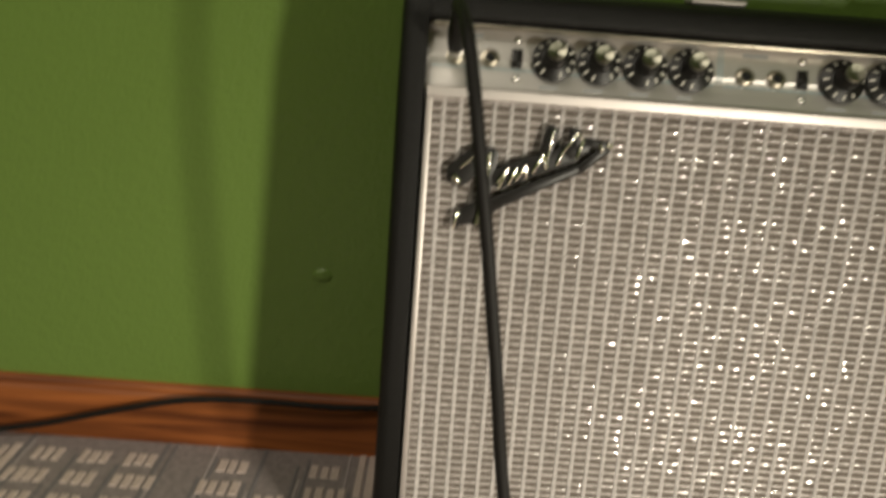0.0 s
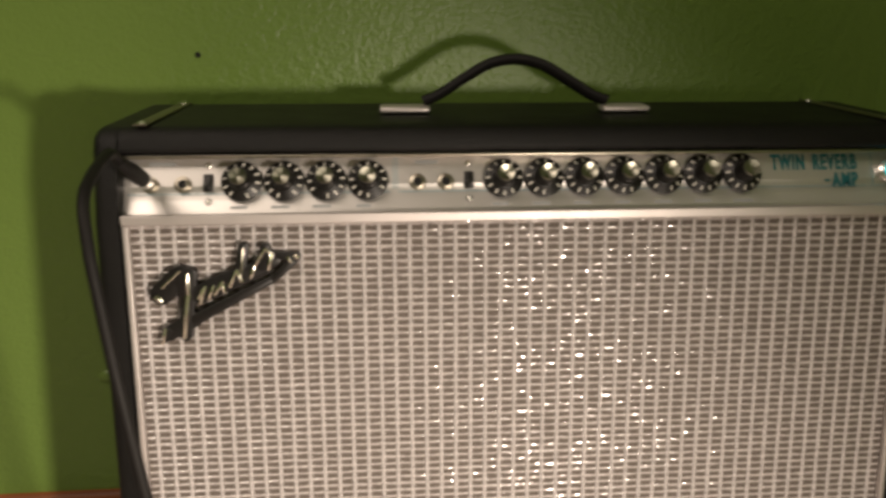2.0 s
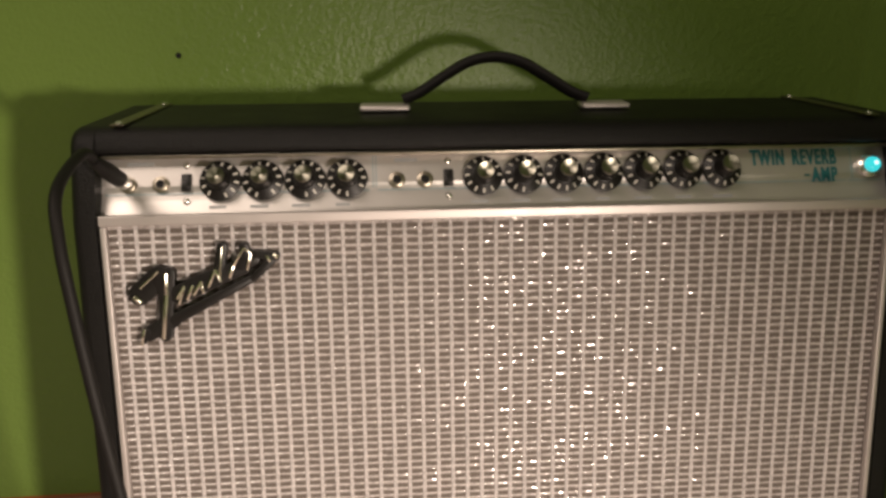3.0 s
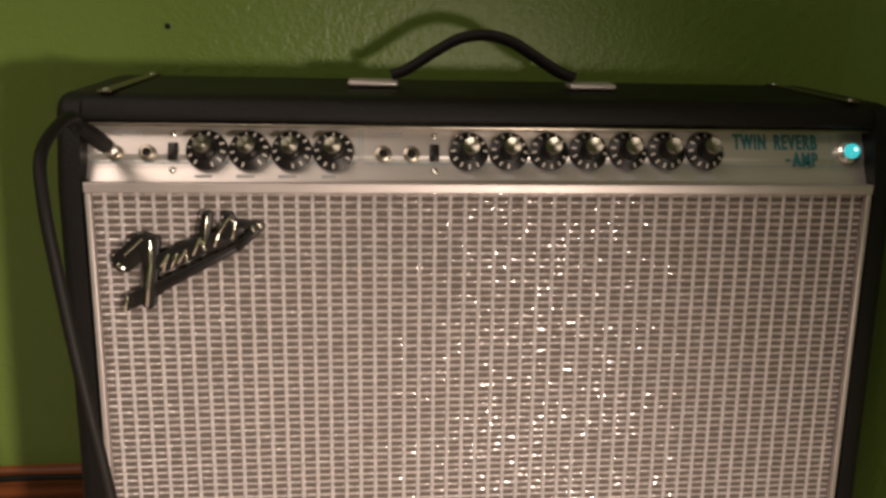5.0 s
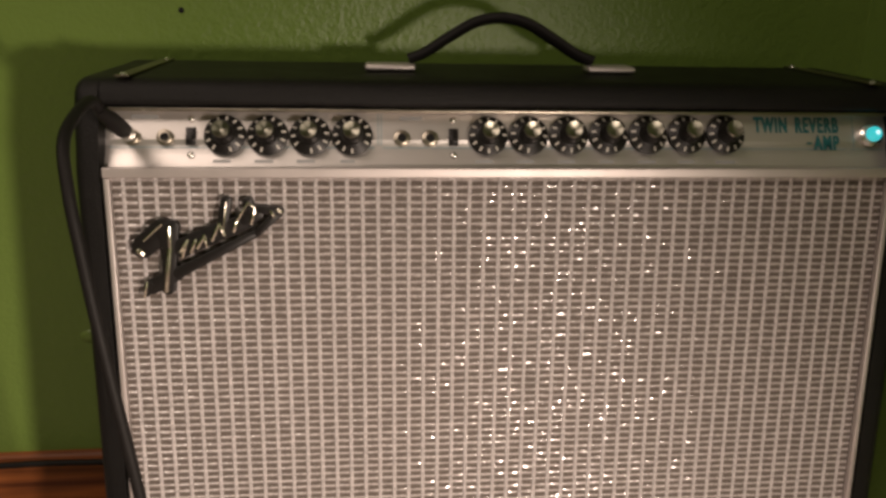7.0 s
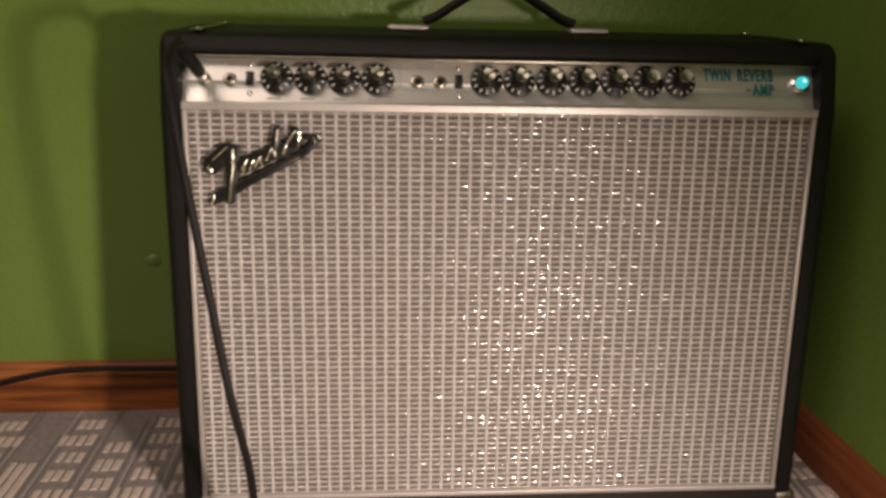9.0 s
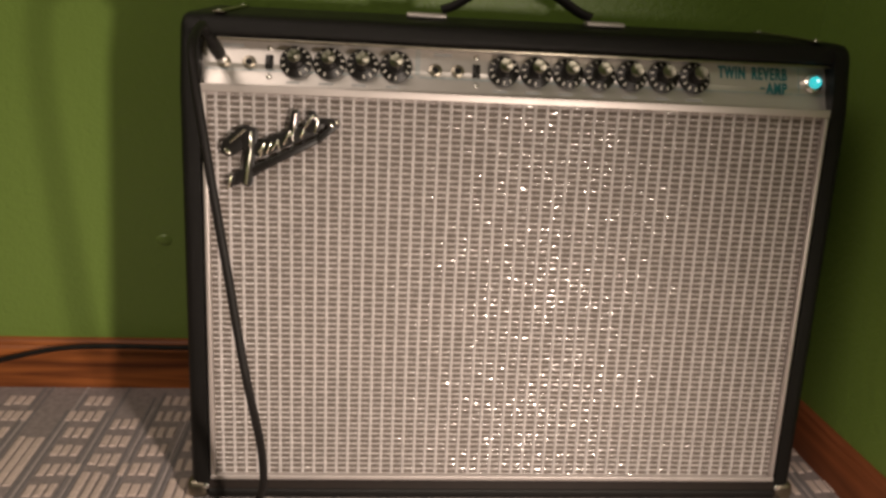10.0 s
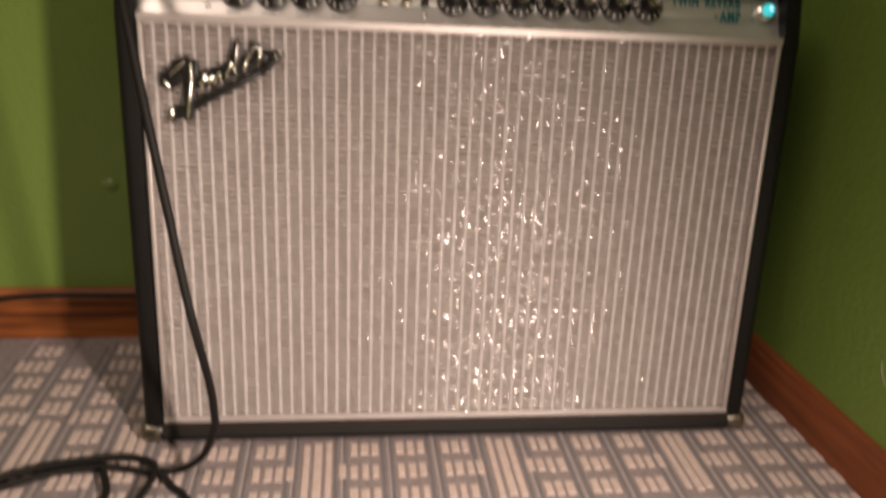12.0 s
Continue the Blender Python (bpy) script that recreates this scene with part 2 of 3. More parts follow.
def tube(points, radius, n=10, flat=1.0, steps=10):
    """A tube along a smooth line."""
    line = catmull(points, steps)
    bm = bmesh.new()
    loops = []
    side = None
    for i, p in enumerate(line):
        d = (line[min(i + 1, len(line) - 1)] - line[max(i - 1, 0)]).normalized()
        if side is None:
            side = d.orthogonal().normalized()
        side = (side - d * side.dot(d)).normalized()
        up = d.cross(side)
        loops.append([bm.verts.new(p + radius * (side * math.cos(2 * math.pi * j / n) + flat * up * math.sin(2 * math.pi * j / n))) for j in range(n)])
    for p, q in zip(loops, loops[1:]):
        for j in range(n):
            bm.faces.new((p[j], p[(j + 1) % n], q[(j + 1) % n], q[j]))
    bm.faces.new(loops[0][::-1])
    bm.faces.new(loops[-1])
    return bm


# ---- the room ----
WALL_Y = 0.250
X_WEST, X_EAST, Y_SOUTH, TOP = -2.9, 0.62, -3.1, 2.4
EAST = Matrix.Translation((0.399, WALL_Y, 0)) @ pose(0, 0, 0, 0, 0, 3.0)

floor = tagged(part("floor", box(X_WEST, X_EAST, Y_SOUTH, WALL_Y + 0.1, -0.1, 0), CARPET, soft=False), "grey patterned low-pile carpet on the room's floor", "floor", kind="structure")
tagged(part("wall_north", box(X_WEST, X_EAST, WALL_Y, WALL_Y + 0.1, 0, TOP), GREEN, soft=False), "green painted wall with a lightly textured finish", "wall", kind="structure")
tagged(part("wall_east", box(0, 0.1, -3.5, 0.0, 0, TOP), GREEN, m=EAST, soft=False), "green painted side wall meeting the corner", "wall", kind="structure")
tagged(part("wall_west", box(X_WEST - 0.1, X_WEST, Y_SOUTH, WALL_Y + 0.1, 0, TOP), GREEN, soft=False), "green painted wall at the far side", "wall", kind="structure")
tagged(part("wall_south", box(X_WEST - 0.1, X_EAST + 0.1, Y_SOUTH - 0.1, Y_SOUTH, 0, TOP), GREEN, soft=False), "green painted wall behind the viewer", "wall", kind="structure")
tagged(part("ceiling", box(X_WEST - 0.1, X_EAST + 0.1, Y_SOUTH - 0.1, WALL_Y + 0.1, TOP, TOP + 0.1), PLAIN, soft=False), "plain off-white ceiling", "ceiling", kind="structure")

BASE = [(0, 0), (-0.014, 0), (-0.014, 0.056), (-0.0125, 0.061), (-0.009, 0.064), (-0.0085, 0.068), (-0.005, 0.072), (0, 0.073)]
tagged(part("baseboard_north", prism([(y + WALL_Y, z * 0.94) for y, z in BASE], X_WEST, 0.385), WOOD_X), "orange-brown varnished wooden baseboard along the green wall", "baseboard", kind="structure")
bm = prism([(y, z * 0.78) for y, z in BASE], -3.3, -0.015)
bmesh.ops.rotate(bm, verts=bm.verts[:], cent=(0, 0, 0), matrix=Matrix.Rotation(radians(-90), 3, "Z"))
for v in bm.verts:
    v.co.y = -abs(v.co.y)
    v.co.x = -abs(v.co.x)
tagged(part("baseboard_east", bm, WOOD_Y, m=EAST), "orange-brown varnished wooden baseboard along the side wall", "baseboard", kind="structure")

# small marks on the walls
bm = turned([(0.0026, 0.0), (0.0028, 0.0008), (0.0015, 0.0016)], 10)
tagged(part("nail", bm, HOLE, m=pose(-0.2916, WALL_Y, 0.5452, 90)), "small dark nail head in the green wall", "nail")
bm = turned([(0.011, 0.0), (0.009, 0.0012), (0.005, 0.0022), (0.002, 0.0026)], 14)
for v in bm.verts:
    v.co.x *= 1.0 + 0.5 * noise.noise(v.co * 180)
    v.co.y *= 0.7
tagged(part("paint_bump", bm, GREEN, m=pose(-0.417, WALL_Y, 0.209, 90)), "small raised blemish under the green wall paint", "paint bump")
tagged(part("scratch", tube([(-0.0005, -0.332, 0.140), (-0.0005, -0.337, 0.128), (-0.0005, -0.346, 0.118)], 0.0012, 6, 0.5), PALE, m=EAST), "short pale curved scratch in the green side wall", "scratch")


# ---- the carpet's woven figures ----
def stroke(verts, faces, x, y, w, d, h=0.0016):
    """A low raised bar of pile with sloping flanks."""
    k = len(verts)
    w, d = w * random.uniform(0.80, 1.06), d * random.uniform(0.92, 1.06)
    jx, jy = random.uniform(-0.0005, 0.0005), random.uniform(-0.0008, 0.0008)
    for px, py, pz in ((-1, -1, 0), (1, -1, 0), (1, 1, 0), (-1, 1, 0)):
        verts.append((x + jx + px * w / 2, y + jy + py * d / 2, 0.0002))
    for px, py in ((-1, -1), (1, -1), (1, 1), (-1, 1)):
        verts.append((x + jx + px * (w / 2 - 0.0012), y + jy + py * (d / 2 - 0.0014), h))
    for i in range(4):
        faces.append((k + i, k + (i + 1) % 4, k + 4 + (i + 1) % 4, k + 4 + i))
    faces.append((k + 4, k + 5, k + 6, k + 7))


COL, ROW, PITCH = 0.0495, 0.0365, 0.0114
DRIFT = {-4: 0.045, -6: -0.054, -8: -0.093}
pile_v, pile_f, line_v, line_f, slate_v, slate_f = [], [], [], [], [], []


def is_long(i, j):
    """Whether a column's row lies in a block of long bars: 0, 1 and 2 are its rows, None is a row of short bars."""
    k = (j + 2 + 3 * (i // 2)) % 6
    return k if i % 2 == 0 and k < 3 else None


for i in range(-56, 12):
    cx = -0.156 + i * COL
    for j in range(-84, 7):
        cy = -0.0165 + j * ROW + DRIFT.get(i, 0.0)
        row = is_long(i, j)
        if row is not None:
            if row == 1:
                for s in (-1, 0, 1):
                    stroke(pile_v, pile_f, cx + s * PITCH, cy, 0.0090, ROW * 2 + 0.022)
            continue
        marks = [-1, 0, 1] + ([-2] if is_long(i - 1, j) == 1 and i % 2 else []) + ([2] if is_long(i + 1, j) == 1 and i % 2 else [])
        for s in marks:
            stroke(pile_v, pile_f, cx + s * PITCH, cy, 0.0090, 0.0215)
    stroke(line_v, line_f, cx + COL / 2, -1.43, 0.0038, 3.3, 0.0009)
    for d in (-0.0048, 0.0048):
        stroke(slate_v, slate_f, cx + COL / 2 + d, -1.43, 0.0044, 3.3, 0.0007)
for name, verts, faces, mat, lab in (("carpet_figures", pile_v, pile_f, PILE, "beige woven bars of carpet pile"), ("carpet_lines", line_v, line_f, LINE, "pale woven lines between the carpet's bars"),
                                     ("carpet_stripes", slate_v, slate_f, SLATE, "dark slate woven stripes between the carpet's bars")):
    me = bpy.data.meshes.new(name)
    me.from_pydata(verts, [], faces)
    me.materials.append(mat)
    ob = new(name, me)
    ob.parent = floor
    tagged(ob, lab, kind="stuff")


# ---- the amplifier: x across, y into its depth, z up its front, leaning back against the wall ----
TILT = 7.1
AMP = pose(0, 0, 0, 0, 0, -0.8) @ pose(-0.0039, -0.003, 0.004, -TILT)
LEVEL = pose(0, 0, 0, TILT)
amp = thing("guitar_amplifier", AMP, "black vinyl guitar amplifier with silver grille cloth standing on carpet", "amplifier")
HALF, INNER, HIGH, DEEP = 0.3340, 0.3147, 0.4985, 0.224


def lvl(y, z):
    """A level place (depth, height) in the sloping frame of the front."""
    return y * math.cos(radians(TILT)) - z * math.sin(radians(TILT)), y * math.sin(radians(TILT)) + z * math.cos(radians(TILT))


def inset(outline, d):
    """The outline drawn in by d along its own normals."""
    out, k = [], len(outline)
    for i in range(k):
        a, b, c = (Vector(outline[(i + j) % k]) for j in (-1, 0, 1))
        t = ((b - a).normalized() + (c - b).normalized()).normalized()
        out.append(tuple(b + Vector((t.y, -t.x)) * d))
    return out


def slab(outline, x_inner, x_outer, radius, steps=5):
    """A board of that outline whose outer rim is rounded."""
    bm = bmesh.new()
    sign = 1 if x_outer > x_inner else -1
    rows = [(x_inner, 0.0)]
    for i in range(steps + 1):
        a = math.pi / 2 * i / steps
        rows.append((x_outer - sign * radius * (1 - math.sin(a)), radius * (1 - math.cos(a))))
    loops = [[bm.verts.new((x, y, z)) for y, z in inset(outline, d)] for x, d in rows]
    k = len(outline)
    for p, q in zip(loops, loops[1:]):
        for i in range(k):
            bm.faces.new((p[i], p[(i + 1) % k], q[(i + 1) % k], q[i]))
    bm.faces.new(loops[0][::-1])
    bm.faces.new(loops[-1])
    return bm


side_outline = rounded([(0.0, 0.0, 1), (0.0, 0.4335, 0), (0.011, 0.5028, 1.3), (*lvl(DEEP, HIGH), 0.8), (*lvl(0.230, 0.0), 0.4)], 0.012)
part("side_panel", slab(side_outline, -INNER, -HALF, 0.009), VINYL, amp)
part("side_panel", slab(side_outline, INNER, HALF, 0.009), VINYL, amp)
part("top_panel", prism(rounded([(0.0115, 0.4820, 0.5), (0.011, 0.5028, 1.3), (*lvl(DEEP, HIGH), 0.8), (*lvl(DEEP, HIGH - 0.018), 0)], 0.012), -INNER, INNER), VINYL, amp)
part("bottom_rail", prism(rounded([(-0.003, 0.001, 0.4), (-0.003, 0.0125, 0.3), (0.003, 0.0130, 0), (0.030, 0.0130, 0), (0.030, 0.0045, 0)], 0.012), -INNER, INNER), VINYL, amp)
part("rail_ledge", prism([(-0.0022, 0.0131), (0.0035, 0.0223), (0.0300, 0.0223), (0.0300, 0.0131)], -INNER, INNER), LEDGE, amp, "sloping grey-brown ledge under the grille")
part("bottom_panel", prism([lvl(0.034, 0.001), lvl(0.034, 0.018), lvl(0.226, 0.018), lvl(0.226, 0.001)], -INNER, INNER), VINYL, amp)
part("back_panel", prism([lvl(0.212, 0.019), lvl(0.224, 0.019), lvl(0.219, 0.4795), lvl(0.207, 0.4795)], -INNER, INNER), VINYL, amp)

# grille: backing board with cloth, the light ribs and cross threads of the weave, aluminium trim round it
G0, G1, GX = 0.0225, 0.4380, 0.3125
part("baffle_board", box(-GX, GX, 0.006, 0.0095, G0, G1 - 0.001), BACKING, amp, "dark taupe ground of the grille cloth", soft=False)
STEP_X, STEP_Z = 0.01200, 0.00590


def ribs():
    """Upright bands of the weave, slightly raised and rippled."""
    bm = bmesh.new()
    count = int(2 * GX / STEP_X)
    for i in range(count + 1):
        x = -0.3120 + i * STEP_X
        if x < -GX + 0.004:
            continue
        if x > GX - 0.004:
            break
        for dx in (-0.00072, 0.00072):
            rows = []
            for j in range(144):
                z = G0 + 0.003 + (G1 - G0 - 0.006) * j / 143
                lift = 0.0004 * math.sin(2 * math.pi * (z - G0) / STEP_Z + (1.5 if dx > 0 else 0))
                w = 0.00080 * (1 + 0.30 * noise.noise((x * 160 + dx * 9000, z * 210, 3.1)))
                rows.append([bm.verts.new((x + dx - w, 0.0053, z)), bm.verts.new((x + dx, 0.0046 - lift, z)), bm.verts.new((x + dx + w, 0.0053, z))])
            for p, q in zip(rows, rows[1:]):
                for k in (0, 1):
                    bm.faces.new((p[k], p[k + 1], q[k + 1], q[k]))
    return bm


def threads():
    """Cross threads of the weave between the dark dashes."""
    bm = bmesh.new()
    count = int((G1 - G0) / STEP_Z)
    for j in range(count):
        z = G0 + 0.0045 + j * STEP_Z
        rows = []
        for i in range(212):
            x = -GX + 0.003 + (2 * GX - 0.006) * i / 211
            lift = 0.0003 * math.cos(2 * math.pi * (x + 0.3120) / STEP_X)
            w = 0.00112 * (1 + 0.40 * noise.noise((x * 130, j * 3.7, 0.4)))
            zz = z + 0.00045 * noise.noise((x * 95, j * 2.3, 7.7))
            rows.append([bm.verts.new((x, 0.0058, zz - w)), bm.verts.new((x, 0.0051 + lift, zz)), bm.verts.new((x, 0.0058, zz + w))])
        for p, q in zip(rows, rows[1:]):
            for k in (0, 1):
                bm.faces.new((p[k], p[k + 1], q[k + 1], q[k]))
    return bm


tagged(part("grille_ribs", ribs(), RIB, amp, "silver upright bands of the sparkling grille cloth"), kind="stuff")
tagged(part("grille_threads", threads(), THREAD, amp, "silver cross threads of the sparkling grille cloth"), kind="stuff")
TRIM = 0.0080
part("trim_strip", prism(rounded([(-0.001, G1 - TRIM, 0.3), (-0.001, G1, 0.3), (0.006, G1, 0), (0.006, G1 - TRIM, 0)], 0.004), -GX, GX), ALU, amp, "bright aluminium trim strip")
part("trim_strip", prism(rounded([(-0.001, G0, 0.3), (-0.001, G0 + 0.0050, 0.3), (0.006, G0 + 0.0050, 0), (0.006, G0, 0)], 0.004), -GX, GX), ALU, amp, "bright aluminium trim strip")
for x0, x1 in ((-GX, -GX + 0.0045), (GX - 0.0045, GX)):
    part("trim_strip", box(x0, x1, -0.0008, 0.0055, G0 + 0.0052, G1 - TRIM - 0.0002, 0.0012), ALU, amp, "bright aluminium trim strip")

# control panel
P0, P1, P2 = (0.0099, 0.4347), (0.0188, 0.4580), (0.0268, 0.4812)
FOLD = [P0, (0.0160, 0.4472), (0.0183, 0.4530), (0.0187, 0.4555), P1, P2]
faceplate = part("faceplate", prism(FOLD + [(y + 0.0015, z) for y, z in FOLD[::-1]], -INNER, INNER), PLATE, amp, "silver brushed metal control panel", soft=False)
part("panel_lip", box(-INNER, INNER, 0.0150, 0.0275, 0.4792, 0.4818, 0.0008), DULL, amp, "thin metal lip above the control panel")
SLANT = math.degrees(math.atan2(P2[0] - P1[0], P2[1] - P1[1]))


def on_panel(x, z, out=0.0):
    """A pose on the control panel: its z axis stands out of the panel, its y axis runs up it."""
    y = P1[0] + (z - P1[1]) * (P2[0] - P1[0]) / (P2[1] - P1[1])
    return pose(x, y, z, 90 - SLANT, 0, 0) @ pose(0, 0, out)


def on_lip(x, t, out=0.0):
    a, b = FOLD[:2]
    y, z = a[0] + (b[0] - a[0]) * t, a[1] + (b[1] - a[1]) * t
    return pose(x, y, z, 90 - math.degrees(math.atan2(b[0] - a[0], b[1] - a[1])), 0, 0) @ pose(0, 0, out)


MARK = bpy.data.meshes.new("dial_mark")
bm = box(-0.00075, 0.00075, -0.0019, 0.0019, -0.0002, 0.0002)
bm.to_mesh(MARK)
bm.free()
MARK.materials.append(WHITE)


def knob(x, z, turn):
    """A skirted control knob: numbered skirt, barrel with flutes, metal cap."""
    m = on_panel(x, z, 0.0012) @ pose(0, 0, 0, 0, 0, turn)
    skirt = part("knob", turned([(0.0156, 0), (0.0160, 0.0012), (0.0156, 0.0026), (0.0096, 0.0056), (0.0090, 0.0060)], 40), BLACK, amp, "black skirted control knob", m)
    bm = turned([(0.0086, 0.0), (0.0078, 0.0108), (0.0072, 0.0118)], 48)
    for v in bm.verts:
        a = math.atan2(v.co.y, v.co.x)
        if v.co.z < 0.0105:
            k = 1 + 0.035 * math.cos(a * 16)
            v.co.x, v.co.y = v.co.x * k, v.co.y * k
    part("barrel", bm, BLACK, skirt, "", pose(0, 0, 0.0058))
    part("cap", turned([(0.0066, 0.0), (0.0066, 0.0022), (0.0062, 0.0026), (0.0042, 0.00185), (0.0022, 0.00115), (0.0004, 0.0006)], 36), SPUN, skirt, "shiny spun metal cap", pose(0, 0, 0.0174))
    for i in range(11):
        mark = new("dial_mark", MARK)
        mark.parent = skirt
        mark.matrix_basis = pose(0, 0, 0, 0, 0, -150 + i * 30) @ pose(0, 0.0128, 0.00415, -27.0, 0, 0)
    return skirt


for i, x in enumerate((-0.2249, -0.1925, -0.1600, -0.1276)):
    knob(x, 0.4605, (-8, 10, -25, 30)[i])
for i in range(7):
    knob(-0.0205 + i * 0.03257, 0.4608 + i * 0.0003, (60, 25, 95, 50, -10, 75, 120)[i])


def jack(x, z):
    nut = part("jack_socket", turned([(0.0066, 0), (0.0066, 0.0014), (0.0056, 0.0016), (0.0056, 0.0030), (0.0046, 0.0036), (0.0034, 0.0036), (0.0033, 0.0006)], 24), DULL, amp, "nickel jack socket", on_panel(x, z, 0.0002))
    part("socket_hole", turned([(0.0033, 0), (0.0033, 0.0004)], 20), HOLE, nut, "", pose(0, 0, 0.0020))


for x in (-0.2946, -0.2701, -0.0887, -0.0665):
    jack(x, 0.4590)


def switch(x):
    body = part("slide_switch", box(-0.0038, 0.0038, -0.0070, 0.0070, 0, 0.0016, 0.0006), BLACK, amp, "small black switch", on_panel(x, 0.4600, 0.0002))
    part("toggle", box(-0.0028, 0.0028, -0.0052, 0.0004, 0.0016, 0.0048, 0.0010), BLACK, body)
    for z in (0.0140, -0.0145):
        part("screw", turned([(0.0026, 0), (0.0026, 0.0006), (0.0018, 0.0014), (0.0006, 0.0017)], 14), CHROME, body, "small bright screw", pose(0, z, 0))


switch(-0.2509)
switch(-0.0480)

jewel = part("pilot_light", turned([(0.0098, 0), (0.0098, 0.0030), (0.0080, 0.0046), (0.0072, 0.0050)], 32), CHROME, amp, "pilot light in a chrome bezel", on_panel(0.3005, 0.4628, 0.0002))
bm = turned([(0.0062, 0.0), (0.0064, 0.0018), (0.0058, 0.0042), (0.0040, 0.0062), (0.0014, 0.0070)], 12)
part("jewel_lens", bm, JEWEL, jewel, "glowing turquoise faceted lens", pose(0, 0, 0.0046), soft=False)
# glare disc added in front of the opaque lens
part("lens_glare", turned([(0.0019, 0.0), (0.0017, 0.0008), (0.0008, 0.0013)], 12), GLARE, jewel, "pale glowing disc for the glare on the lens", pose(0, 0, 0.0112))


def bar(name, w, h, mat, m, label="", t=0.0003):
    return part(name, box(-w / 2, w / 2, -h / 2, h / 2, 0, t), mat, amp, label, m, soft=False)


# printed lines and unreadable captions
for x in (-0.1075, -0.1050, 0.2862):
    bar("printed_line", 0.0006, 0.026, BLUELINE, on_panel(x, 0.4660, 0.0001), "thin pale blue printed line")
for x0, x1 in ((-0.3120, -0.1100), (-0.1040, 0.2800), (0.2830, 0.3120)):
    bar("printed_line", x1 - x0, 0.0006, BLUELINE, on_panel((x0 + x1) / 2, 0.4520, 0.0001), "thin pale blue printed line")
for x, w in ((-0.2275, 0.013), (-0.1957, 0.014), (-0.1637, 0.014), (-0.1314, 0.011), (-0.0239, 0.014), (0.0092, 0.014), (0.0423, 0.014), (0.0754, 0.011), (0.1085, 0.014), (0.1416, 0.013), (0.1747, 0.016)):
    bar("printed_caption", w, 0.0024, GREYPRINT, on_lip(x, 0.55, 0.0001), "small grey printed caption")
for x, w in ((-0.2860, 0.020), (-0.0815, 0.018)):
    bar("printed_caption", w, 0.0030, GREYPRINT, on_panel(x, 0.4745, 0.0001), "small grey printed caption")


def lettering(text, x0, x1, z0, z1):
    """Condensed bold capitals fitted between two sides."""
    cu = bpy.data.curves.new("lettering", "FONT")
    cu.body, cu.size, cu.extrude, cu.offset, cu.space_character = text, 1.0, 0.0, 0.028, 1.2
    ob = new("lettering", cu)
    me = bpy.data.meshes.new_from_object(ob.evaluated_get(bpy.context.evaluated_depsgraph_get()))
    bpy.data.objects.remove(ob)
    xs, ys = [v.co.x for v in me.vertices], [v.co.y for v in me.vertices]
    sx, sy = (x1 - x0) / (max(xs) - min(xs)), (z1 - z0) / (max(ys) - min(ys))
    lx, ly = min(xs), min(ys)
    for v in me.vertices:
        v.co = ((v.co.x - lx) * sx, (v.co.y - ly) * sy, 0.0)
    bm = bmesh.new()
    for k in range(3):
        bm.from_mesh(me)
        for v in bm.verts[k * len(me.vertices):]:
            v.co.x += (k - 1) * 0.0003
            v.co.z += k * 0.00004
    bm.to_mesh(me)
    bm.free()
    me.materials.append(BLUE)
    out = new("lettering", me)
    out.parent = amp
    out.matrix_basis = on_panel(x0, z0, 0.0004)
    return tagged(out, "turquoise printed capitals")


lettering("TWIN", 0.2008, 0.2290, 0.4648, 0.4782)
lettering("REVERB", 0.2365, 0.2735, 0.4648, 0.4782)
lettering("AMP", 0.2515, 0.2733, 0.4512, 0.4636)
bar("printed_dash", 0.0045, 0.0016, BLUE, on_panel(0.2475, 0.4566, 0.0002), "turquoise printed dash")


# badge: a black plate of slanting strokes with bright raised ridges
def capsule(bm, x0, z0, x1, z1, w0, w1, y_front, y_back, n=8):
    """A flat stroke with round ends from one place to another."""
    d = Vector((x1 - x0, z1 - z0))
    a = math.atan2(d.y, d.x)
    outline = [(x1 + w1 * math.cos(a + t), z1 + w1 * math.sin(a + t)) for t in [(-0.5 + i / n) * math.pi for i in range(n + 1)]]
    outline += [(x0 + w0 * math.cos(a + t), z0 + w0 * math.sin(a + t)) for t in [(0.5 + i / n) * math.pi for i in range(n + 1)]]
    c = Vector((sum(p[0] for p in outline) / len(outline), sum(p[1] for p in outline) / len(outline)))
    back = [bm.verts.new((x, y_back, z)) for x, z in outline]
    mid = [bm.verts.new((x, y_front + 0.0006, z)) for x, z in outline]
    inset = min(w0, w1) * 0.35
    front = []
    for x, z in outline:
        near = Vector((x0, z0)) + d * max(0, min(1, ((x - x0) * d.x + (z - z0) * d.y) / d.length_squared))
        v = near - Vector((x, z))
        v = Vector((x, z)) + v.normalized() * inset
        front.append(bm.verts.new((v.x, y_front, v.y)))
    k = len(outline)
    for p, q in ((back, mid), (mid, front)):
        for i in range(k):
            bm.faces.new((p[i], p[(i + 1) % k], q[(i + 1) % k], q[i]))
    bm.faces.new(front)


def badge_stroke(name, s, front, back, mat, parent, label, n=8):
    bm = bmesh.new()
    capsule(bm, *s, front, back, n)
    return part(name, bm, mat, parent, label)


